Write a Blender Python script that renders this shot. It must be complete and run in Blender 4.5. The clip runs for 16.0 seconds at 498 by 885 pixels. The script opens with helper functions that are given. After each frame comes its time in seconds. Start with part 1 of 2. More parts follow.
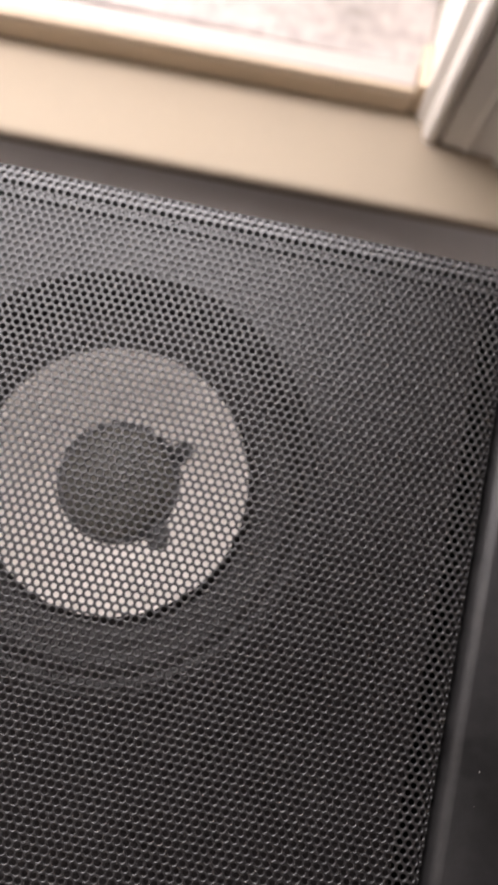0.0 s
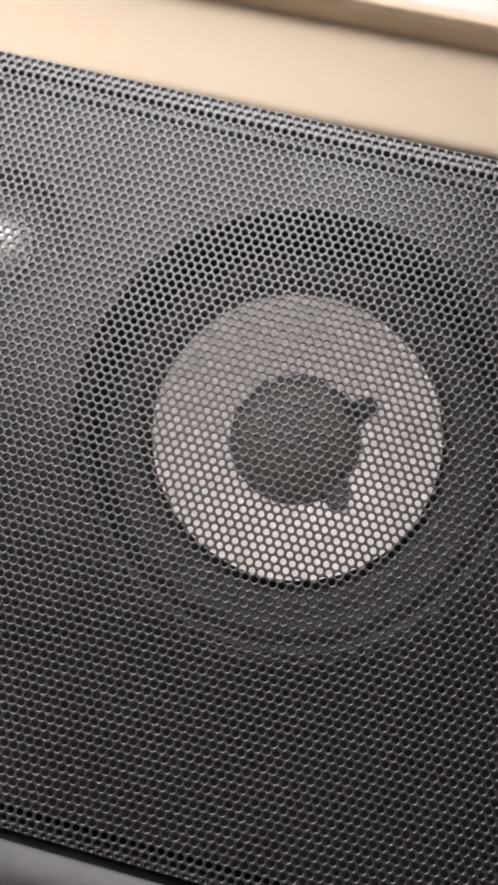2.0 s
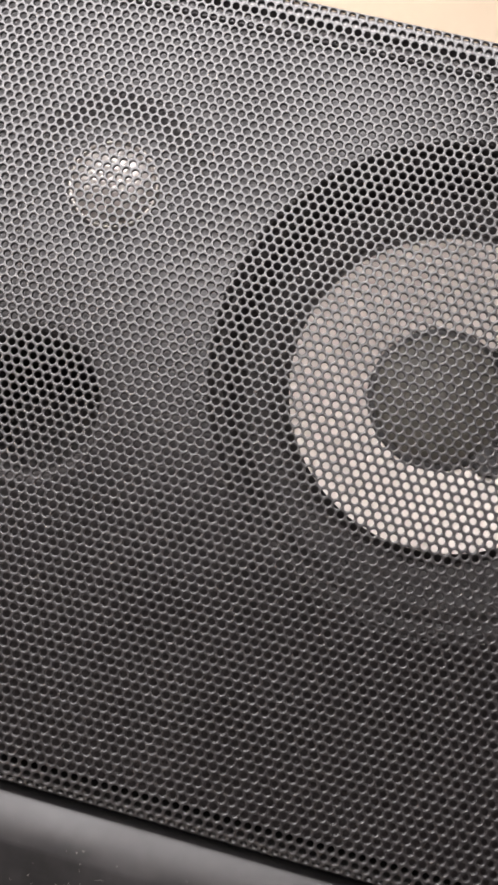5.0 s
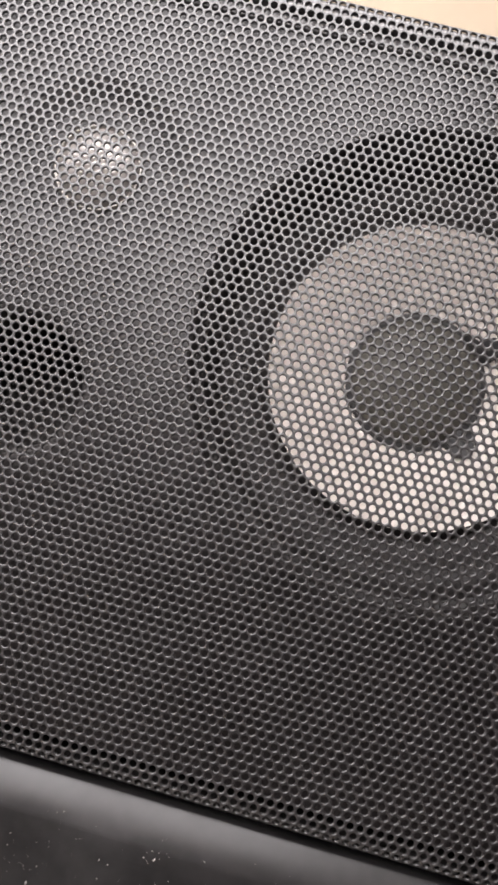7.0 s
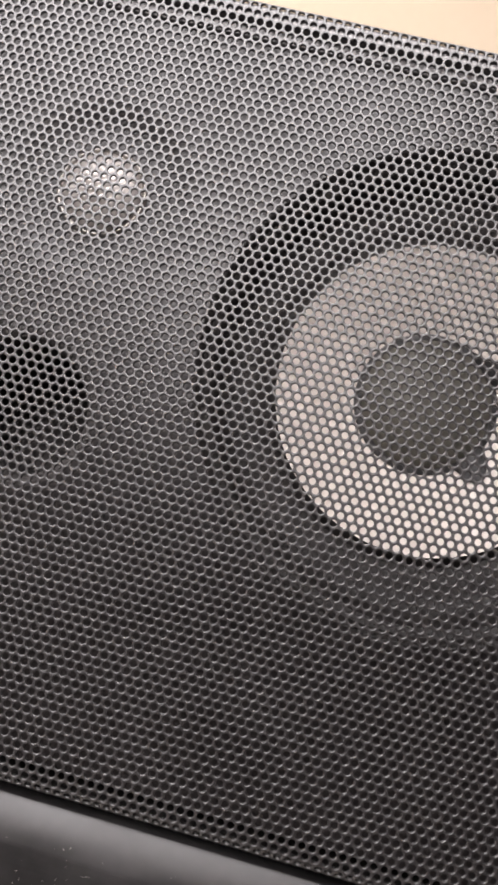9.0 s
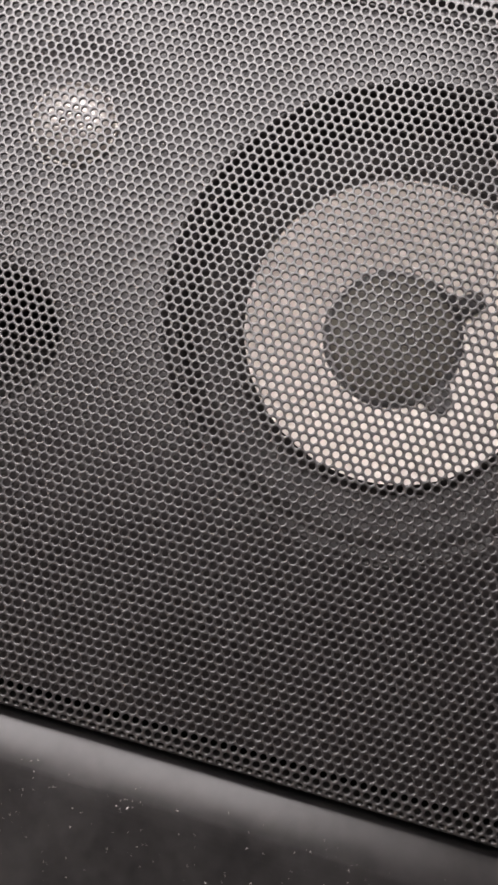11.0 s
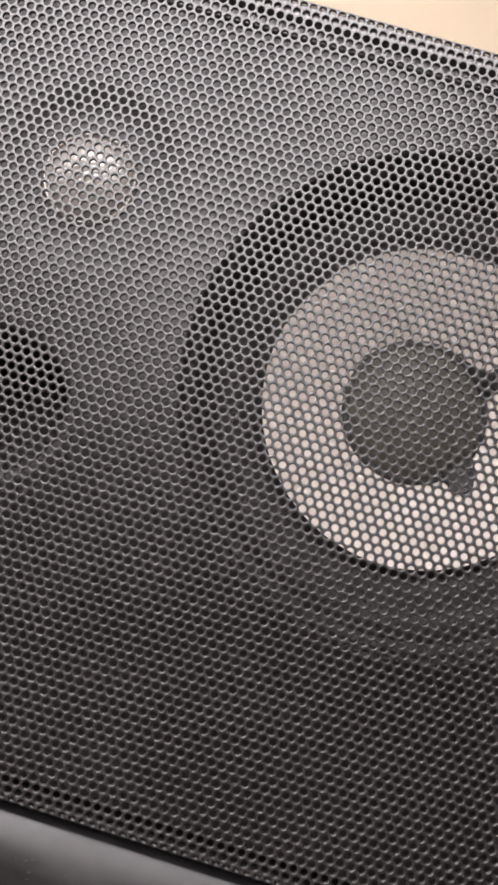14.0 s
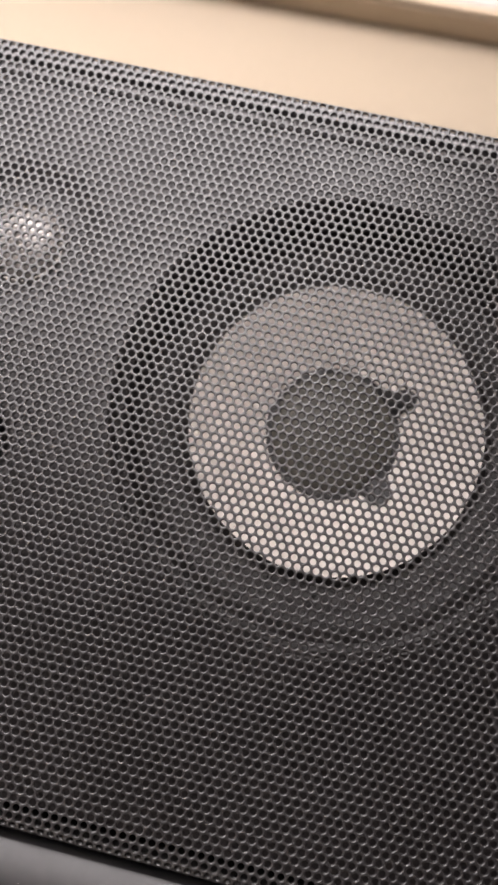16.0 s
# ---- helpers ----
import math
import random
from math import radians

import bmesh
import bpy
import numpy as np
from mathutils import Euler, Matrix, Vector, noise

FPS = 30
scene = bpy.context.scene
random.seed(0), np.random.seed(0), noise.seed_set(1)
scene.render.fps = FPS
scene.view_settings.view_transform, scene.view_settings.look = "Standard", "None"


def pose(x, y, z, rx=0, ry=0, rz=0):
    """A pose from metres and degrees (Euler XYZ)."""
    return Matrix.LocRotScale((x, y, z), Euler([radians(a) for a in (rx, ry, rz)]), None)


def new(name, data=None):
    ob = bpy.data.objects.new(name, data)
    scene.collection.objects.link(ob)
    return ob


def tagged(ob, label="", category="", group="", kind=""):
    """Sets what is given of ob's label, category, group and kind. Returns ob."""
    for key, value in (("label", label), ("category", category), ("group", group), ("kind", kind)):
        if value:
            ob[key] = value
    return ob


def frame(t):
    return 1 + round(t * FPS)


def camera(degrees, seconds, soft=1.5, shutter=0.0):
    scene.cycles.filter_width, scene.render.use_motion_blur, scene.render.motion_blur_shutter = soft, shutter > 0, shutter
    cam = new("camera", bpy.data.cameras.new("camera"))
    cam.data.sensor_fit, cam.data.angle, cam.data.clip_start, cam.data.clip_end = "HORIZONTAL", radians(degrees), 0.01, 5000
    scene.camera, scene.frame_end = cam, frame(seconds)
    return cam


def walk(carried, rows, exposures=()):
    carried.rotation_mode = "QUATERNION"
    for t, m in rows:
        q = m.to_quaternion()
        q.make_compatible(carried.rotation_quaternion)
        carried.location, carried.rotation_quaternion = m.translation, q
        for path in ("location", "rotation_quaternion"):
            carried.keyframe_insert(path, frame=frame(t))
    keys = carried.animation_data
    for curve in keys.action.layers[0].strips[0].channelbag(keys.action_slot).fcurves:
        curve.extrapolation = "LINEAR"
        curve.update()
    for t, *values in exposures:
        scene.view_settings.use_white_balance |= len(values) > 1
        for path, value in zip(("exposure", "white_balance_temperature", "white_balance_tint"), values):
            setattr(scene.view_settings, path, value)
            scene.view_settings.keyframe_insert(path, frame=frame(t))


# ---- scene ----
# ---- path ----
cam = camera(37.499, 16.0, soft=2.8)
PATH = [
    (0.0, pose(0.04502, -0.01688, 1.18145, 8.565, -1.624, 12.006)),
    (0.5, pose(0.04703, -0.02124, 1.17363, 8.220, -2.401, 13.418)),
    (1.0, pose(0.02995, -0.02807, 1.17404, 7.984, -1.541, 14.446)),
    (1.5, pose(0.02408, -0.03779, 1.16884, 7.781, -1.083, 14.589)),
    (2.0, pose(-0.00081, -0.03809, 1.16136, 8.055, 1.340, 14.219)),
    (2.5, pose(-0.01300, -0.04846, 1.14764, 5.340, 2.063, 14.067)),
    (3.0, pose(-0.01695, -0.05214, 1.13902, 4.350, 1.052, 13.727)),
    (3.5, pose(-0.02775, -0.06344, 1.12652, 3.802, 3.003, 13.027)),
    (4.0, pose(-0.03530, -0.06208, 1.12800, 4.514, 3.212, 13.587)),
    (4.5, pose(-0.03951, -0.05630, 1.12847, 4.442, 3.743, 14.138)),
    (5.0, pose(-0.04237, -0.04734, 1.14102, 5.390, 1.821, 14.400)),
    (5.2, pose(-0.03661, -0.04599, 1.14317, 5.160, 1.661, 14.281)),
    (7.3, pose(-0.03540, -0.04807, 1.14713, 4.079, 1.727, 15.030)),
    (7.5, pose(-0.03337, -0.05011, 1.14603, 4.477, 2.032, 14.703)),
    (8.0, pose(-0.03119, -0.04691, 1.14640, 4.890, 1.834, 14.521)),
    (8.5, pose(-0.03121, -0.04536, 1.14541, 5.993, 2.202, 14.717)),
    (8.7, pose(-0.03778, -0.04114, 1.14376, 4.765, 2.357, 14.577)),
    (10.8, pose(-0.02257, -0.06142, 1.14486, 4.975, 2.786, 14.952)),
    (11.0, pose(-0.02186, -0.06046, 1.14598, 4.659, 2.457, 14.877)),
    (11.5, pose(-0.02072, -0.05548, 1.14988, 4.165, 1.709, 14.980)),
    (12.0, pose(-0.02500, -0.05796, 1.14926, 4.169, 1.782, 15.495)),
    (12.5, pose(-0.02011, -0.05828, 1.14722, 3.831, 0.676, 15.793)),
    (13.0, pose(-0.02661, -0.05780, 1.14607, 3.757, 1.107, 16.082)),
    (13.5, pose(-0.03510, -0.05314, 1.14120, 3.977, 0.772, 15.910)),
    (14.0, pose(-0.03972, -0.03930, 1.13749, 4.232, 0.589, 16.601)),
    (14.5, pose(-0.03833, -0.02716, 1.14612, 6.995, 1.099, 16.666)),
    (15.0, pose(-0.04639, -0.02561, 1.14558, 7.403, 2.146, 16.382)),
    (15.5, pose(-0.03074, -0.02857, 1.15404, 7.575, 0.870, 14.747)),
    (16.0, pose(-0.01284, -0.04469, 1.15598, 8.678, 1.311, 13.231)),
]
# ---- end of path ----
walk(cam, PATH, [(0.0, 0.09, 6500, 14.5), (1.5, 0.09, 6400, 13.6), (2.5, 0.03, 6450, 12.2), (3.5, 0.33, 6480, 12.2), (5.0, 0.34, 6500, 12.7), (8.5, 0.34, 6520, 13.6), (11.0, 0.27, 6600, 14.3), (13.0, 0.25, 6600, 14.4), (14.0, 0.24, 6520, 14.0), (14.5, 0.24, 6480, 13.8), (15.0, 0.19, 6530, 14.3), (15.5, 0.13, 6580, 14.8), (16.0, 0.10, 6600, 14.8)])

# Depth of field: focus on the grille.
cam.data.dof.use_dof = True
cam.data.dof.focus_distance = 0.212
cam.data.dof.aperture_fstop = 9.5

# ---- world and light ----
world = bpy.data.worlds.new("world")
scene.world = world
world.use_nodes = True
wn = world.node_tree
sky = wn.nodes.new("ShaderNodeTexSky")
sky.sky_type = "NISHITA"
sky.sun_disc = False
sky.sun_elevation = radians(38)
sky.sun_rotation = radians(200)
wn.links.new(sky.outputs[0], wn.nodes["Background"].inputs["Color"])
wn.nodes["Background"].inputs["Strength"].default_value = 0.08
DAYLIGHT = 12.9
SKYLINE = 1.11              # height at which the sky begins outside

# ---- main measures, in metres ----
Z0 = 0.9405                 # outer face of the grille, which faces up
SILL = 0.800                # top of the window sill
DEEP = 0.24                 # depth of the cabinet
XL, XR = -0.262, 0.1245     # grille, side to side
YB, YT = -0.1354, 0.0988    # grille, lower edge to upper edge
PITCH, HOLE = 0.00280, 0.00101
BAF = 0.0045                # front plate below the grille


# ---- materials ----
def material(name, color, rough=0.5, metal=0.0, vary=0.15, fine=900.0, coarse=25.0, bump=0.05,
             smudge=0.1, spec=0.5, tint=None):
    """A painted, moulded or cast surface: grain and broad blotches in colour, roughness and relief."""
    m = bpy.data.materials.new(name)
    m.use_nodes = True
    nt = m.node_tree
    b = nt.nodes["Principled BSDF"]
    b.inputs["Metallic"].default_value = metal
    b.inputs["Specular IOR Level"].default_value = spec
    tc = nt.nodes.new("ShaderNodeTexCoord")
    n1, n2 = nt.nodes.new("ShaderNodeTexNoise"), nt.nodes.new("ShaderNodeTexNoise")
    n1.inputs["Scale"].default_value, n1.inputs["Detail"].default_value = fine, 4
    n2.inputs["Scale"].default_value, n2.inputs["Detail"].default_value = coarse, 6
    for n in (n1, n2):
        nt.links.new(tc.outputs["Object"], n.inputs["Vector"])
    add = nt.nodes.new("ShaderNodeMath")
    add.operation = "ADD"
    nt.links.new(n1.outputs["Fac"], add.inputs[0])
    nt.links.new(n2.outputs["Fac"], add.inputs[1])
    ramp = nt.nodes.new("ShaderNodeMapRange")
    ramp.inputs["From Min"].default_value, ramp.inputs["From Max"].default_value = 0.6, 1.4
    nt.links.new(add.outputs[0], ramp.inputs["Value"])
    mix = nt.nodes.new("ShaderNodeMix")
    mix.data_type = "RGBA"
    other = tint or color
    mix.inputs[6].default_value = (*[c * (1 - vary) for c in color], 1)
    mix.inputs[7].default_value = (*[min(1, c * (1 + vary)) for c in other], 1)
    nt.links.new(ramp.outputs[0], mix.inputs[0])
    nt.links.new(mix.outputs[2], b.inputs["Base Color"])
    rr = nt.nodes.new("ShaderNodeMapRange")
    rr.inputs["From Min"].default_value, rr.inputs["From Max"].default_value = 0.3, 0.7
    rr.inputs["To Min"].default_value, rr.inputs["To Max"].default_value = max(0, rough - smudge), min(1, rough + smudge)
    nt.links.new(n2.outputs["Fac"], rr.inputs["Value"])
    nt.links.new(rr.outputs[0], b.inputs["Roughness"])
    if bump:
        bp = nt.nodes.new("ShaderNodeBump")
        bp.inputs["Strength"].default_value, bp.inputs["Distance"].default_value = bump, 0.0004
        nt.links.new(n1.outputs["Fac"], bp.inputs["Height"])
        nt.links.new(bp.outputs[0], b.inputs["Normal"])
    return m


GRILLE = material("grille_paint", (0.0089, 0.0083, 0.0082), 0.36, vary=0.2, fine=2500, coarse=30, bump=0, smudge=0.03, spec=0.66)
PLASTIC = material("bezel_plastic", (0.0065, 0.0063, 0.0063), 0.36, vary=0.4, fine=260, coarse=38, bump=0.004, smudge=0.06, spec=0.33, tint=(0.0095, 0.0091, 0.0089))
BAFFLE_M = material("baffle_plastic", (0.0088, 0.0072, 0.0070), 0.37, vary=0.2, fine=1500, coarse=60, bump=0, smudge=0.03, spec=0.62)
# paler than the baffle to offset shade under the grille's hem
FRAME_M = material("frame_plastic_lightened", (0.10, 0.097, 0.098), 0.40, vary=0.3, fine=700, coarse=60, bump=0, smudge=0.04, spec=0.7)
RUBBER = material("surround_rubber", (0.020, 0.0180, 0.0169), 0.48, vary=0.2, fine=900, coarse=60, bump=0, smudge=0.05, spec=0.31)
CONE_M = material("cone_paper", (0.76, 0.705, 0.65), 0.4, vary=0.07, fine=1200, coarse=30, bump=0.04, smudge=0.05)
CAP_M = material("dust_cap_felt", (0.078, 0.075, 0.060), 0.6, vary=0.2, fine=1500, coarse=50, bump=0.03, smudge=0.05)
GLUE = material("black_glue", (0.018, 0.018, 0.018), 0.55, vary=0.2, fine=500, coarse=80, bump=0.3)
DOME_M = material("dome_metal", (0.50, 0.475, 0.45), 0.40, metal=0.5, vary=0.08, fine=1500, coarse=90, bump=0.05)
RING_M = material("trim_ring_metal", (0.32, 0.305, 0.285), 0.38, metal=1.0, vary=0.1, fine=900, coarse=90, bump=0.05)
BLACK = material("port_black", (0.06, 0.057, 0.055), 0.6, vary=0.2, bump=0, spec=0.15)
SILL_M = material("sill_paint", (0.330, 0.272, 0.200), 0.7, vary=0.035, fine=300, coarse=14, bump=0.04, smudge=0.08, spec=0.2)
WOOD_M = material("rail_paint", (0.62, 0.50, 0.36), 0.4, vary=0.08, fine=300, coarse=20, bump=0.06)
BEAD_M = material("bead_paint", (0.47, 0.40, 0.365), 0.5, vary=0.06, fine=300, coarse=20, bump=0.04)
CASING_M = material("casing_paint", (0.80, 0.76, 0.70), 0.32, vary=0.04, fine=300, coarse=14, bump=0.04)
WALL_M = material("wall_paint", (0.80, 0.765, 0.71), 0.8, vary=0.05, fine=400, coarse=8, bump=0.1)
APRON_M = material("pale_wall_panel", (0.84, 0.84, 0.86), 0.6, vary=0.1, fine=400, coarse=10, bump=0.05)
# unseen ceiling; shade is put into its colour to darken grille reflections
CEIL_M = material("ceiling_darkened", (0.052, 0.041, 0.036), 0.85, vary=0.03, fine=300, coarse=6, bump=0.1)
FLOOR_M = material("floor_wood", (0.14, 0.09, 0.055), 0.5, vary=0.3, fine=60, coarse=8, bump=0.05)
TABLE_M = material("table_wood", (0.06, 0.045, 0.035), 0.45, vary=0.3, fine=90, coarse=12, bump=0.05)
LEDGE_M = material("outer_ledge", (0.43, 0.375, 0.355), 0.8, vary=0.4, fine=120, coarse=18, bump=0.2)
DUST_M = material("dust_fleck", (0.33, 0.32, 0.30), 0.9, vary=0.2, bump=0)


def glow(name, color, strength):
    m = bpy.data.materials.new(name)
    m.use_nodes = True
    b = m.node_tree.nodes["Principled BSDF"]
    b.inputs["Base Color"].default_value = (0, 0, 0, 1)
    b.inputs["Emission Color"].default_value = (*color, 1)
    b.inputs["Emission Strength"].default_value = strength
    return m


def glass():
    m = bpy.data.materials.new("window_glass")
    m.use_nodes = True
    nt = m.node_tree
    nt.nodes.remove(nt.nodes["Principled BSDF"])
    clear, gloss, mix = nt.nodes.new("ShaderNodeBsdfTransparent"), nt.nodes.new("ShaderNodeBsdfGlossy"), nt.nodes.new("ShaderNodeMixShader")
    clear.inputs["Color"].default_value = (0.97, 0.98, 0.97, 1)
    gloss.inputs["Roughness"].default_value = 0.0
    mix.inputs[0].default_value = 0.06
    nt.links.new(clear.outputs[0], mix.inputs[1])
    nt.links.new(gloss.outputs[0], mix.inputs[2])
    nt.links.new(mix.outputs[0], nt.nodes["Material Output"].inputs["Surface"])
    return m


# ---- mesh helpers (all meshes are in world measures) ----
def finish(ob, m, smooth=False):
    ob.data.materials.append(m)
    if smooth:
        ob.data.polygons.foreach_set("use_smooth", [True] * len(ob.data.polygons))
    return ob


def mesh_ob(name, bm, m, smooth=False):
    me = bpy.data.meshes.new(name)
    bmesh.ops.recalc_face_normals(bm, faces=bm.faces[:])
    if smooth:
        for e in bm.edges:
            e.smooth = len(e.link_faces) == 2 and e.calc_face_angle(0) < radians(38)
    bm.to_mesh(me)
    bm.free()
    return finish(new(name, me), m, smooth)


def part(name, bm, m, parent, label="", smooth=False):
    ob = mesh_ob(name, bm, m, smooth)
    ob.parent = parent
    if parent.type == "EMPTY":
        ob.matrix_parent_inverse = Matrix.Translation(-parent.location)
    if label:
        ob["label"] = label
    return ob


def thing(name, at, label, category, group=""):
    e = new(name)
    e.location = at
    e.empty_display_size = 0.02
    return tagged(e, label, category, group)


def box(x0, x1, y0, y1, z0, z1, bevel=0.0, bm=None):
    bm = bm or bmesh.new()
    r = bmesh.ops.create_cube(bm, size=1.0)
    for v in r["verts"]:
        v.co = Vector((x0 + (v.co.x + 0.5) * (x1 - x0), y0 + (v.co.y + 0.5) * (y1 - y0), z0 + (v.co.z + 0.5) * (z1 - z0)))
    if bevel:
        edges = list({e for v in r["verts"] for e in v.link_edges})
        bmesh.ops.bevel(bm, geom=edges, offset=bevel, segments=3, profile=0.5, affect="EDGES")
    return bm


def lathe(cx, cy, profile, n=96, cap=False):
    """A turned part round an upright axis; profile: (radius, depth below the grille face)."""
    bm = bmesh.new()
    rings = []
    for r, d in profile:
        if r < 1e-6:
            rings.append([bm.verts.new((cx, cy, Z0 - d))])
        else:
            rings.append([bm.verts.new((cx + r * math.cos(2 * math.pi * k / n), cy + r * math.sin(2 * math.pi * k / n), Z0 - d)) for k in range(n)])
    for a, b in zip(rings, rings[1:]):
        for k in range(n):
            if len(b) == 1:
                bm.faces.new((a[k], a[(k + 1) % n], b[0]))
            elif len(a) == 1:
                bm.faces.new((a[0], b[(k + 1) % n], b[k]))
            else:
                bm.faces.new((a[k], a[(k + 1) % n], b[(k + 1) % n], b[k]))
    return bm


def arc(r0, d0, r1, d1, rise, n=10):
    """A rounded rib between two points of a turned profile."""
    out = []
    for k in range(n + 1):
        s = k / n
        out.append((r0 + (r1 - r0) * s, d0 + (d1 - d0) * s - rise * math.sin(math.pi * s)))
    return out


def extrude_plan(outline, z0, z1):
    """An upright solid over a closed plan outline."""
    bm = bmesh.new()
    lo = [bm.verts.new((x, y, z0)) for x, y in outline]
    hi = [bm.verts.new((x, y, z1)) for x, y in outline]
    n = len(outline)
    for k in range(n):
        bm.faces.new((lo[k], lo[(k + 1) % n], hi[(k + 1) % n], hi[k]))
    bm.faces.new(lo)
    bm.faces.new(hi)
    return bm


# ---- room ----
RX0, RX1, RY0, WALL, TOP = -1.9, 3.0, -2.3, 0.245, 2.45
WX0, WX1, WZ1 = -1.75, 0.0985, 2.25       # window opening
tagged(mesh_ob("floor", box(RX0, RX1, RY0, WALL, -0.05, 0.0), FLOOR_M), "dark brown wooden floor of the room", "floor", kind="structure")
tagged(mesh_ob("ceiling", box(RX0, RX1, RY0, WALL + 0.12, TOP, TOP + 0.1), CEIL_M), "plain unseen ceiling, darkened to dim its reflection", "ceiling", kind="structure")
tagged(mesh_ob("wall_south", box(RX0 - 0.1, RX1 + 0.1, RY0 - 0.1, RY0, 0, TOP), WALL_M), "plain cream painted wall", "wall", kind="structure")
tagged(mesh_ob("wall_west", box(RX0 - 0.1, RX0, RY0, WALL, 0, TOP), WALL_M), "plain cream painted wall", "wall", kind="structure")
tagged(mesh_ob("wall_east", box(RX1, RX1 + 0.1, RY0, WALL, 0, TOP), WALL_M), "plain cream painted wall", "wall", kind="structure")
bm = box(RX0 - 0.1, WX0, WALL, WALL + 0.12, 0, TOP)
box(WX1, RX1 + 0.1, WALL, WALL + 0.12, 0, TOP, bm=bm)
box(WX0, WX1, WALL, WALL + 0.12, WZ1, TOP, bm=bm)
box(WX0, WX1, WALL, WALL + 0.12, 0, SILL - 0.0125, bm=bm)
tagged(mesh_ob("wall_north", bm, WALL_M), "cream painted wall with a window opening", "wall", kind="structure")
tagged(mesh_ob("wall_panel", box(RX0, RX1, WALL - 0.018, WALL - 0.002, 0.0, SILL - 0.0125), APRON_M),
       "pale grey painted wall panel below the window sill", "wall panel", kind="structure")

# sill: a board with a rounded nose, turned a little against the loudspeaker
SKEW = 0.02


def sill_board():
    bm = bmesh.new()
    prof = [(0.30, 0.0), (0.20, 0.0)]
    prof += [(0.1905 - 0.0045 * math.sin(a), -0.0045 + 0.0045 * math.cos(a) - (0.0030 if a > 1.6 else 0)) for a in [math.pi * k / 10 for k in range(11)]]
    prof += [(0.30, -0.0120)]
    ends = []
    for x in (-1.85, 0.42):
        ends.append([bm.verts.new((x, y + SKEW * x, SILL + h)) for y, h in prof])
    n = len(prof)
    for k in range(n):
        bm.faces.new((ends[0][k], ends[0][(k + 1) % n], ends[1][(k + 1) % n], ends[1][k]))
    bm.faces.new(ends[0])
    bm.faces.new(ends[1])
    return bm


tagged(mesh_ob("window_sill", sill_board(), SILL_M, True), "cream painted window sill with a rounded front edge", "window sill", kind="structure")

# fluted casing beside the window
prof = [(0.0976, 0.30), (0.0976, 0.2430), (0.1028, 0.2395)]
prof += [(0.1074 - 0.0046 * math.cos(a), 0.2360 - 0.0062 * math.sin(a)) for a in [math.pi * k / 10 for k in range(11)]]
prof += [(0.1130, 0.2362), (0.1142, 0.2316), (0.1265, 0.2308), (0.1272, 0.2288), (0.1288, 0.2286), (0.1297, 0.2304),
         (0.1440, 0.2290), (0.1448, 0.2262), (0.1490, 0.2250), (0.1900, 0.2250), (0.1930, 0.2280), (0.1930, 0.2446), (0.1010, 0.2446), (0.1010, 0.30)]
tagged(mesh_ob("casing", extrude_plan(prof, SILL, WZ1 + 0.05), CASING_M), "greyish white moulded window casing standing on the sill", "window casing", kind="structure")
tagged(mesh_ob("casing_left", box(WX0 - 0.09, WX0, 0.2250, 0.2446, SILL, WZ1 + 0.05, 0.003), CASING_M), "greyish white window casing", "window casing", kind="structure")
tagged(mesh_ob("casing_head", box(WX0, 0.0970, 0.2250, 0.2446, WZ1, WZ1 + 0.05, 0.003), CASING_M), "greyish white window casing", "window casing", kind="structure")

# window sash: rail, stiles, head and pane
win = tagged(thing("window_1", (-0.43, 0.26, SILL), "", ""), "closed window with a tan painted sash and clear pane", "window", kind="structure")


def rail():
    bm = bmesh.new()
    h = 0.0184
    prof = [(0.0, 0.0), (0.0, h - 0.0035), (0.0012, h - 0.0030), (0.0016, h - 0.0016), (0.0008, h - 0.0012), (0.0010, h),
            (0.0022, h + 0.0006), (0.0034, h + 0.0006), (0.0038, h), (0.0038, 0.0)]
    ends = []
    for x in (WX0, 0.0912):
        ends.append([bm.verts.new((x, 0.2432 + SKEW * x + y, SILL + z)) for y, z in prof])
    n = len(prof)
    for k in range(n):
        bm.faces.new((ends[0][k], ends[0][(k + 1) % n], ends[1][(k + 1) % n], ends[1][k]))
    bm.faces.new(ends[0])
    bm.faces.new(ends[1])
    return bm


part("bottom_rail", rail(), WOOD_M, win, "tan painted bottom rail")


def bead():
    """A pale glazing bead along the back of the rail."""
    bm = box(WX0, 0.0912, 0.2471, 0.2588, SILL + 0.004, SILL + 0.0194, 0.0008)
    for v in bm.verts:
        v.co.y += SKEW * v.co.x
    return bm


part("glazing_bead", bead(), BEAD_M, win, "pale pinkish white glazing bead")
part("stile", box(0.0922, 0.0974, 0.2462, 0.2720, SILL, SILL + 0.024, 0.0012), WOOD_M, win)
part("stile", box(WX0, WX0 + 0.035, 0.2250, 0.2650, SILL + 0.024, WZ1, 0.002), WOOD_M, win)
part("head_rail", box(WX0 + 0.035, 0.0922, 0.2450, 0.2650, WZ1 - 0.04, WZ1, 0.002), WOOD_M, win)
pane = part("pane", box(WX0 + 0.035, 0.0930, 0.2590, 0.2604, SILL + 0.0160, WZ1 - 0.04), glass(), win, "clear glass pane")
pane.visible_shadow = False

tagged(mesh_ob("outer_ledge", box(WX0 + 0.001, 0.0972, 0.2610, 0.39, SILL - 0.02, SILL + 0.0165, 0.003), LEDGE_M), "pale weathered ledge outside the window", "ledge", kind="structure")
OUT = 0.40                  # the daylight stands close outside the window


def upright(z0, z1):
    bm = bmesh.new()
    bm.faces.new([bm.verts.new(c) for c in ((-2.15, OUT, z0), (0.35, OUT, z0), (0.35, OUT, z1), (-2.15, OUT, z1))])
    return bm


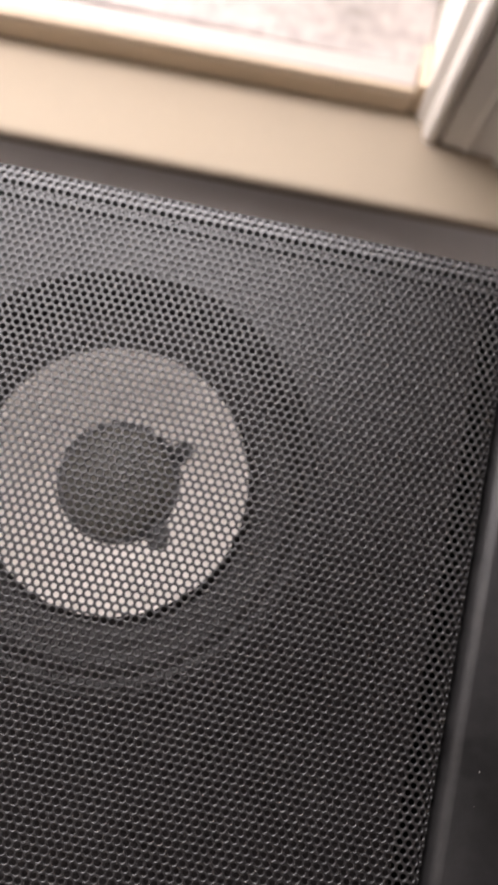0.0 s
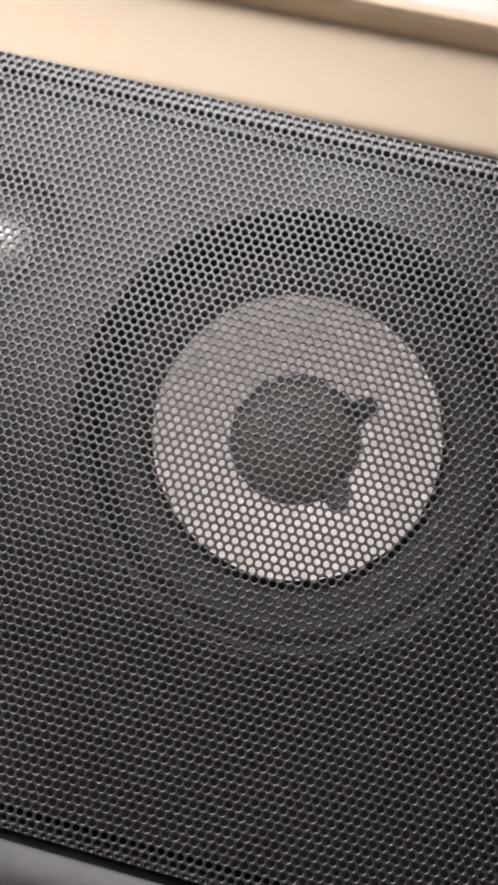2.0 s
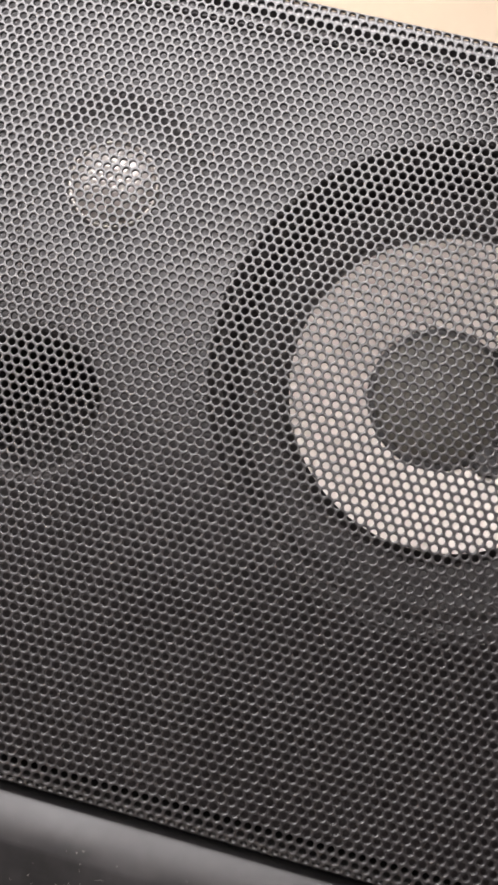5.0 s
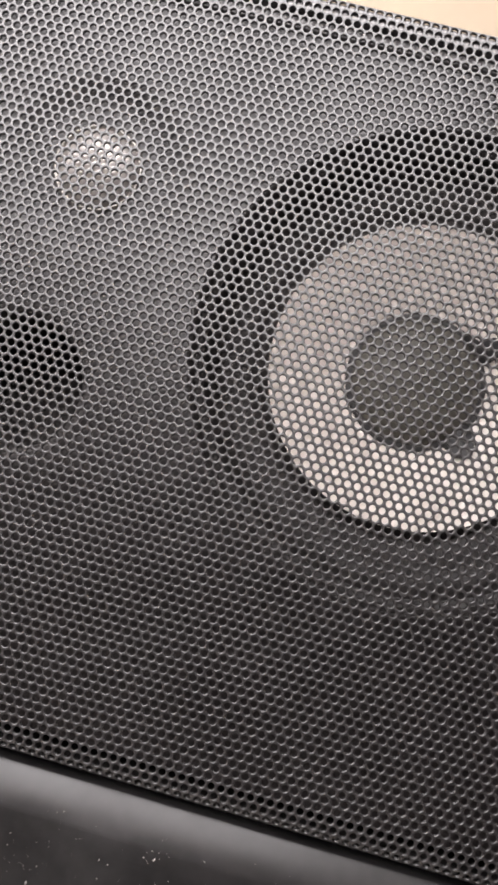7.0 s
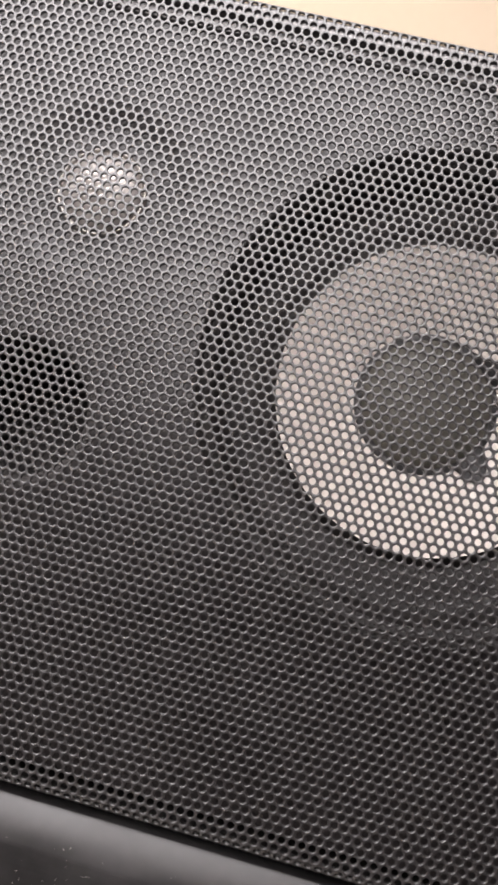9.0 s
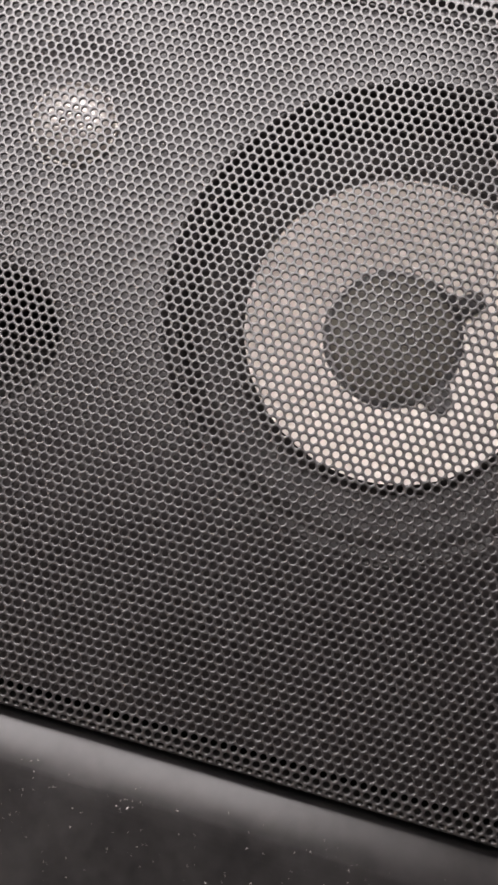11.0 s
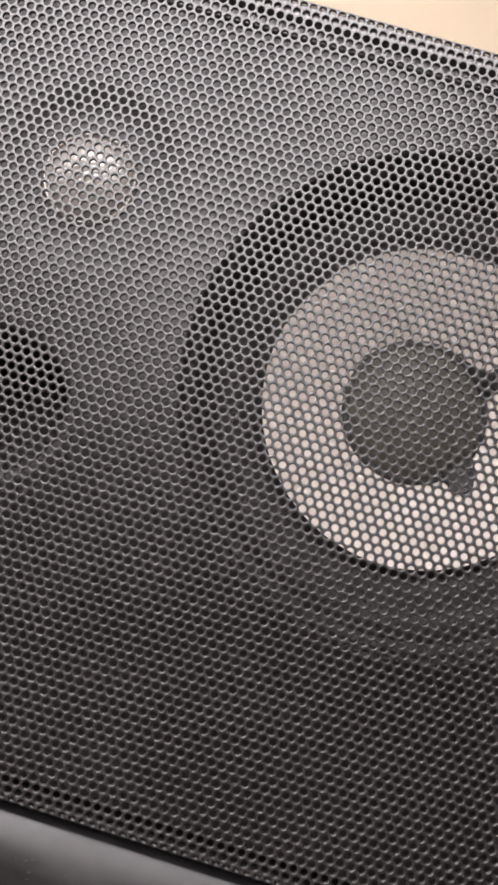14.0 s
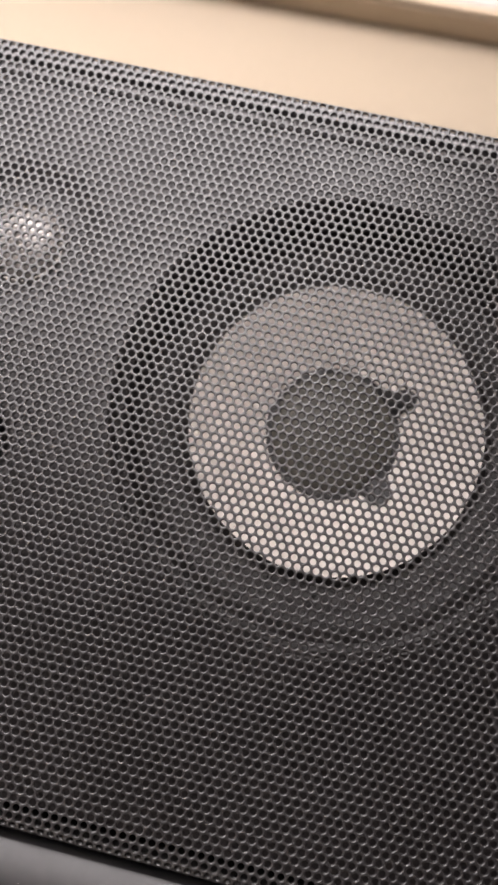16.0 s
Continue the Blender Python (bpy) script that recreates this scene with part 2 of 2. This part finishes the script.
tagged(mesh_ob("backdrop_sky", upright(SKYLINE, 2.44), glow("daylight", (1.0, 0.947, 0.962), DAYLIGHT)), "bright overcast sky outside the window", "sky", kind="structure")
tagged(mesh_ob("backdrop_distance", upright(0.70, SKYLINE), glow("distance", (1.0, 0.97, 0.93), DAYLIGHT * 0.16)), "dimmer hazy distance below the sky outside", "distance", kind="structure")

# ---- side table under the loudspeaker ----
BASE = Z0 - DEEP
table = thing("side_table", (-0.06, -0.04, 0), "dark stained wooden side table under the loudspeaker", "table")
part("tabletop", box(-0.36, 0.24, -0.26, 0.16, BASE - 0.025, BASE, 0.003), TABLE_M, table)
for lx in (-0.33, 0.17):
    for ly in (-0.23, 0.09):
        part("leg", box(lx, lx + 0.04, ly, ly + 0.04, 0, BASE - 0.025, 0.002), TABLE_M, table)

# ---- loudspeaker, lying on its back ----
speaker = thing("loudspeaker", (-0.07, -0.05, BASE), "black loudspeaker lying on its back with a perforated metal grille", "loudspeaker")
CX0, CX1, CY0, CY1 = -0.306, 0.172, -0.200, 0.0935


def cabinet():
    """An open tray: outer and inner shell joined round the rim and the floor."""
    bm = bmesh.new()
    w, top = 0.012, Z0 - 0.013
    def loop(d, z):
        return [bm.verts.new(c) for c in ((CX0 + d, CY0 + d, z), (CX1 - d, CY0 + d, z), (CX1 - d, CY1 - d, z), (CX0 + d, CY1 - d, z))]
    rings = [loop(0.004, BASE), loop(0.0, BASE + 0.004), loop(0, top), loop(w, top), loop(w, BASE + w)]
    for a, b in zip(rings, rings[1:]):
        for k in range(4):
            bm.faces.new((a[k], a[(k + 1) % 4], b[(k + 1) % 4], b[k]))
    bm.faces.new(rings[0])
    bm.faces.new(rings[-1])
    return bm


def grille_frame():
    """A stepped bar under the far edge of the grille, its colour lightened against the hem's shade."""
    bm = bmesh.new()
    a, lo = 0.0013, Z0 - 0.0128
    box(XL + a, XR - a, YT - 0.0098, YT - 0.0058, lo, Z0 - 0.0029, 0.0005, bm=bm)
    box(XL + a, XR - a, YT - 0.0057, YT - 0.0009, lo, Z0 - 0.0010, 0.0005, bm=bm)
    return bm


def grille_flange():
    """Thin upright flanges inside the three other bent edges."""
    bm = bmesh.new()
    a, b = 0.0013, 0.0021
    lo, hi = Z0 - 0.0128, Z0 - 0.0050
    box(XL + a, XR - a, YB + a, YB + b, lo, hi, bm=bm)
    box(XL + a, XL + b, YB + b, YT - 0.0080, lo, hi, bm=bm)
    box(XR - b, XR - a, YB + b, YT - 0.0080, lo, hi, bm=bm)
    return bm


part("grille_frame", grille_frame(), FRAME_M, speaker, "inner frame of the grille, lightened to offset the hem shade")
part("grille_flange", grille_flange(), PLASTIC, speaker, "black plastic flange inside the grille edge")


part("cabinet", cabinet(), PLASTIC, speaker, "black moulded cabinet")


def bezel():
    """A moulded rim on three sides: a rounded slope that rises from the gap round the grille to a broad flat rim."""
    prof = [(-0.0006, 0.0, 0.0130, 0.0130), (-0.0006, 0.0, 0.0050, 0.0054), (-0.0003, 0.0003, 0.0042, 0.0050)]
    for k in range(1, 13):
        s = k / 12
        prof.append((0.0046 * s, 0.0003 + 0.0165 * s, 0.0040 * (1 - s) ** 1.35, 0.0050 * (1 - s) ** 2.0))
    prof += [(0.020, 0.030, -0.0003, -0.0003), (0.040, 0.053, 0.0, 0.0), (0.0435, 0.0580, 0.0010, 0.0010), (0.0450, 0.0600, 0.0035, 0.0035), (0.0452, 0.0605, 0.0130, 0.0130)]
    bm = bmesh.new()
    x0, x1, y0, y1 = XL - 0.0016, 0.1260, -0.1386, 0.0935
    rows = []
    for ox, oy, dx, dy in prof:
        ring = [(x0 - ox, y1, dx), (x0 - ox, y0 + 0.012, dx), (x0 - ox, y0 - oy, dy), (x1 + ox, y0 - oy, dy), (x1 + ox, y0 + 0.012, dx), (x1 + ox, y1, dx)]
        rows.append([bm.verts.new((x, y, Z0 - d)) for x, y, d in ring])
    for a, b in zip(rows, rows[1:]):
        for k in range(5):
            bm.faces.new((a[k], a[k + 1], b[k + 1], b[k]))
    return bm


part("bezel", bezel(), PLASTIC, speaker, "dusty dark grey plastic rim", True)

WOOF, TWEET, PORT = (0.0, 0.0), (-0.1112, 0.0340), (-0.1177, -0.0343)
R_WOOF, R_TWEET, R_PORT = 0.0715, 0.0285, 0.0232


def ring_edges(bm, cx, cy, r, n, z):
    vs = [bm.verts.new((cx + r * math.cos(2 * math.pi * k / n), cy + r * math.sin(2 * math.pi * k / n), z)) for k in range(n)]
    return [bm.edges.new((vs[k], vs[(k + 1) % n])) for k in range(n)]


def baffle():
    bm = bmesh.new()
    z = Z0 - BAF
    xs = (XL + 0.010, XR - 0.0092, YB + 0.0066, YT - 0.0096)
    vs = [bm.verts.new(c) for c in ((xs[0], xs[2], z), (xs[1], xs[2], z), (xs[1], xs[3], z), (xs[0], xs[3], z))]
    edges = [bm.edges.new((vs[k], vs[(k + 1) % 4])) for k in range(4)]
    edges += ring_edges(bm, *WOOF, R_WOOF, 96, z)
    edges += ring_edges(bm, *TWEET, R_TWEET, 64, z)
    edges += ring_edges(bm, *PORT, R_PORT, 64, z)
    bmesh.ops.triangle_fill(bm, use_beauty=True, use_dissolve=False, edges=edges)
    out = bmesh.ops.extrude_edge_only(bm, edges=[e for e in bm.edges if e.is_boundary and all(abs(v.co.x - xs[0]) < 1e-6 or abs(v.co.x - xs[1]) < 1e-6 or abs(v.co.y - xs[2]) < 1e-6 or abs(v.co.y - xs[3]) < 1e-6 for v in e.verts)])
    for g in out["geom"]:
        if isinstance(g, bmesh.types.BMVert):
            g.co.z -= 0.03
    return bm


part("baffle", baffle(), BAFFLE_M, speaker, "dark grey front plate behind the grille")

# woofer
woofer = part("woofer", lathe(*WOOF, [(R_WOOF, BAF), (0.0709, BAF + 0.0002), (0.0702, BAF + 0.0010), (0.0697, BAF + 0.0026), (0.0694, 0.0080), (0.0676, 0.0086), (0.0668, 0.0090)]), RUBBER, speaker, "woofer with a pale grey cone")
part("surround", lathe(*WOOF, [(0.0672, 0.0088), (0.0667, 0.0132), (0.0656, 0.0164), (0.0636, 0.0186), (0.0606, 0.0199), (0.0570, 0.0205), (0.0542, 0.0208), (0.0524, 0.0216), (0.0509, 0.0224), (0.0497, 0.0220), (0.0486, 0.0204), (0.0476, 0.0187)]), RUBBER, woofer, "black rubber surround", True)
part("cone", lathe(*WOOF, [(0.0477, 0.0186), (0.0471, 0.0189), (0.0440, 0.0206), (0.0360, 0.0248), (0.0290, 0.0281), (0.0225, 0.0309), (0.0200, 0.0320)], 128), CONE_M, woofer, "pale grey paper cone", True)
part("dust_cap", lathe(*WOOF, [(0.0206, 0.0300), (0.0200, 0.0288), (0.0170, 0.0268), (0.0120, 0.0252), (0.0060, 0.0243), (0.0, 0.0240)]), CAP_M, woofer, "dark grey rounded dust cap", True)
# dark ring along the cap's edge, sharing the black of the lead patches
part("cap_rim", lathe(*WOOF, [(0.0228, 0.0308), (0.0225, 0.0301), (0.0216, 0.0298), (0.0205, 0.0300), (0.0203, 0.0310)]), GLUE, woofer, "dark ring round the dust cap", True)


def glue_patch(outline):
    """A flat patch of glue over a lead wire, from the cap out on to the cone; outline in millimetres."""
    bm = bmesh.new()
    def level(x, y, lift):
        r = math.hypot(x, y) / 1000
        return Z0 - (0.0309 - max(0.0, r - 0.0225) / 0.025 * 0.0122) + lift
    cx, cy = sum(p[0] for p in outline) / len(outline), sum(p[1] for p in outline) / len(outline)
    foot = [bm.verts.new((x / 1000, y / 1000, level(x, y, -0.0006))) for x, y in outline]
    rim = [bm.verts.new((x / 1000, y / 1000, level(x, y, 0.0008))) for x, y in outline]
    ins = [(x + (cx - x) * 0.12, y + (cy - y) * 0.12) for x, y in outline]
    top = [bm.verts.new((x / 1000, y / 1000, level(x, y, 0.0015))) for x, y in ins]
    n = len(outline)
    for a, b in ((foot, rim), (rim, top)):
        for k in range(n):
            bm.faces.new((a[k], a[(k + 1) % n], b[(k + 1) % n], b[k]))
    mid = bm.verts.new((cx / 1000, cy / 1000, level(cx, cy, 0.0019)))
    for k in range(n):
        bm.faces.new((top[k], top[(k + 1) % n], mid))
    return bm


part("lead_glue", glue_patch([(8, 20.8), (13, 18.9), (16.6, 17.6), (18.4, 18.9), (20.6, 19.8), (22.9, 19.5), (24.5, 18.1), (25.0, 16.3), (24.3, 14.4), (22.4, 13.0), (20.8, 11), (17, 11), (12, 16)]), GLUE, woofer, "black glue over the lead wire", True)
part("lead_glue", glue_patch([(13.5, -18.2), (15.6, -19.2), (16.8, -20.9), (20.6, -20.6), (22.4, -18.8), (22.6, -16), (22.0, -13.2), (21.0, -10), (17, -9), (13, -14)][::-1]), GLUE, woofer, "black glue over the lead wire", True)

# tweeter
tweeter = part("tweeter", lathe(*TWEET, [(R_TWEET, BAF), (R_TWEET - 0.0020, BAF + 0.0002), (R_TWEET - 0.0050, BAF + 0.0010), (R_TWEET - 0.0080, BAF + 0.0017), (0.0175, 0.0064), (0.0134, 0.0063)], 64), BAFFLE_M, speaker, "dome tweeter in a shallow horn", True)
part("trim_ring", lathe(*TWEET, arc(0.0139, 0.0061, 0.0121, 0.0061, 0.0006, 6), 64), RING_M, tweeter, "thin metal ring", True)
part("dome", lathe(*TWEET, [(0.0123 * math.sin(a), 0.0069 - 0.0053 * math.cos(a)) for a in [math.pi / 2 * (1 - k / 12) for k in range(13)]], 64), DOME_M, tweeter, "shiny metal dome", True)

# port
part("port_tube", lathe(*PORT, [(R_PORT, BAF), (R_PORT - 0.0012, BAF + 0.0003), (R_PORT - 0.0024, BAF + 0.0012), (R_PORT - 0.0032, BAF + 0.0028), (R_PORT - 0.0036, BAF + 0.0060), (R_PORT - 0.0038, 0.045), (0.0, 0.045)], 64), BLACK, speaker, "deep black bass port")

# ---- grille: punched sheet with bent edges; every hole is cut through ----
def bend(u, lo, hi, r, top):
    """Along one axis: where a point of the flat sheet comes to lie, how far it drops, and its lean."""
    x, drop, lean = u.copy(), np.zeros_like(u), np.zeros_like(u)
    for edge, sign, r in ((hi - top, 1.0, top), (lo + r, -1.0, r)):
        s = (u - edge) * sign
        a = np.clip(s / r, 0, math.pi / 2)
        on = s > 0
        x[on] = edge + sign * r * np.sin(a[on])
        drop[on] = r * (1 - np.cos(a[on])) + np.maximum(0, s[on] - r * math.pi / 2)
        lean[on] = sign * a[on]
    return x, drop, lean


def grille():
    n, r, lip = 12, 0.0042, 0.0013
    reach, hem = r * (math.pi / 2 - 1) + 0.0030, lip * (math.pi / 2 - 1) + 0.0010
    h = PITCH * math.sqrt(3) / 2
    ang = np.arange(n) * 2 * math.pi / n + math.pi / 6
    hexr = np.where(np.arange(n) % 2 == 0, PITCH / math.sqrt(3), PITCH / 2)
    # boundary of the cell, rim of the hole, rounded rim, bottom of the hole
    rings = ((hexr, 0.0), (np.full(n, HOLE + 0.00024), 0.0), (np.full(n, HOLE + 0.00013), 0.00005), (np.full(n, HOLE + 0.00004), 0.00016),
             (np.full(n, HOLE), 0.00036), (np.full(n, HOLE - 0.00001), 0.00075))
    cx, cy = [], []
    for j in range(-90, 60):
        for i in range(-110, 60):
            x, y = (i + 0.5 * (j % 2)) * PITCH + 0.00095, 0.0582 + j * h
            if XL - reach < x < XR + reach and YB - reach < y < YT + hem:
                cx.append(x)
                cy.append(y)
    cx, cy = np.array(cx), np.array(cy)
    m = len(cx)
    pts = []
    plain = (cy > YT - 0.0010)[:, None]         # the hem along the far edge has no holes
    for q, (rad, deep) in enumerate(rings):
        if q:
            rad, deep = np.where(plain, rad * (0.9 - 0.175 * q), rad), np.where(plain, 0.0, deep)
        u = cx[:, None] + rad * np.cos(ang)
        v = cy[:, None] + rad * np.sin(ang)
        x, dx, ax = bend(u, XL, XR, r, r)
        y, dy, ay = bend(v, YB, YT, r, lip)
        nx, ny, nz = np.sin(ax), np.sin(ay), np.cos(ax) * np.cos(ay)
        ln = np.sqrt(nx ** 2 + ny ** 2 + nz ** 2)
        pts.append(np.stack([x - deep * nx / ln, y - deep * ny / ln, Z0 - dx - dy - deep * nz / ln], -1))
    co = np.stack(pts, 1).reshape(-1, 3)
    k = np.arange(n)
    quad = np.concatenate([np.stack([a * n + k, a * n + (k + 1) % n, (a + 1) * n + (k + 1) % n, (a + 1) * n + k], -1) for a in range(5)])
    faces = (np.arange(m)[:, None, None] * 6 * n + quad[None]).reshape(-1, 4)
    me = bpy.data.meshes.new("grille")
    me.vertices.add(len(co))
    me.vertices.foreach_set("co", co.ravel())
    me.loops.add(faces.size)
    me.loops.foreach_set("vertex_index", faces.ravel().astype(np.int32))
    me.polygons.add(len(faces))
    me.polygons.foreach_set("loop_start", np.arange(0, faces.size, 4, dtype=np.int32))
    me.update(calc_edges=True)
    me.validate()
    ob = finish(new("grille", me), GRILLE, True)
    ob.parent = speaker
    ob.matrix_parent_inverse = Matrix.Translation(-speaker.location)
    ob["label"] = "dark grey perforated steel grille"
    return ob


grille()


# ---- dust on the rim and the grille ----
def dust():
    rng = random.Random(7)
    bm = bmesh.new()
    def fleck(x, y, z, size, long):
        a = rng.uniform(0, math.pi)
        pts = []
        n = rng.choice((5, 6, 7))
        for k in range(n):
            t = 2 * math.pi * k / n
            q = size * rng.uniform(0.6, 1.1)
            px, py = q * math.cos(t) * long, q * math.sin(t)
            pts.append((x + px * math.cos(a) - py * math.sin(a), y + px * math.sin(a) + py * math.cos(a)))
        lo = [bm.verts.new((px, py, z)) for px, py in pts]
        mid = bm.verts.new((x, y, z + size * 0.6))
        for k in range(n):
            bm.faces.new((lo[k], lo[(k + 1) % n], mid))
    spots = [(rng.uniform(-0.15, 0.10), -0.1470 - 0.040 * rng.random(), rng.uniform(0.002, 0.007)) for _ in range(26)]
    for k in range(760):
        x, y = rng.uniform(-0.15, 0.10), -0.1440 - 0.046 * rng.random() ** 0.7
        if k % 2:
            sx, sy, sr = rng.choice(spots)
            x, y = sx + rng.gauss(0, sr), min(-0.1430, sy + rng.gauss(0, sr * 0.6))
        s = min(1.0, (-0.1389 - y) / 0.0165)
        fleck(x, y, Z0 - 0.0050 * (1 - s) ** 2 + 0.0004, 0.00008 * rng.uniform(0.6, 1.3) * (2.0 if rng.random() < 0.12 else 1), rng.choice((1, 1, 1.6, 4.0)))
    for _ in range(20):
        fleck(rng.uniform(0.134, 0.160), rng.uniform(-0.13, 0.08), Z0 + 0.0004, 0.00010 * rng.uniform(0.7, 1.3), rng.choice((1, 1.5)))
    h = PITCH * math.sqrt(3) / 2                # specks on the webs of the grille, half way between two holes
    for _ in range(70):
        j, i = rng.randint(-78, 12), rng.randint(-60, 40)
        fleck((i + 0.5 * (j % 2) + 0.5) * PITCH + 0.00095, 0.0582 + j * h, Z0 + 0.00001, 0.00008 * rng.uniform(0.7, 1.5), rng.choice((1, 1.5)))
    fleck(0.1365, -0.0668, Z0 + 0.0004, 0.00026, 1.5)
    return bm


tagged(mesh_ob("dust", dust(), DUST_M), "pale dust flecks on the black loudspeaker", "dust", kind="stuff")
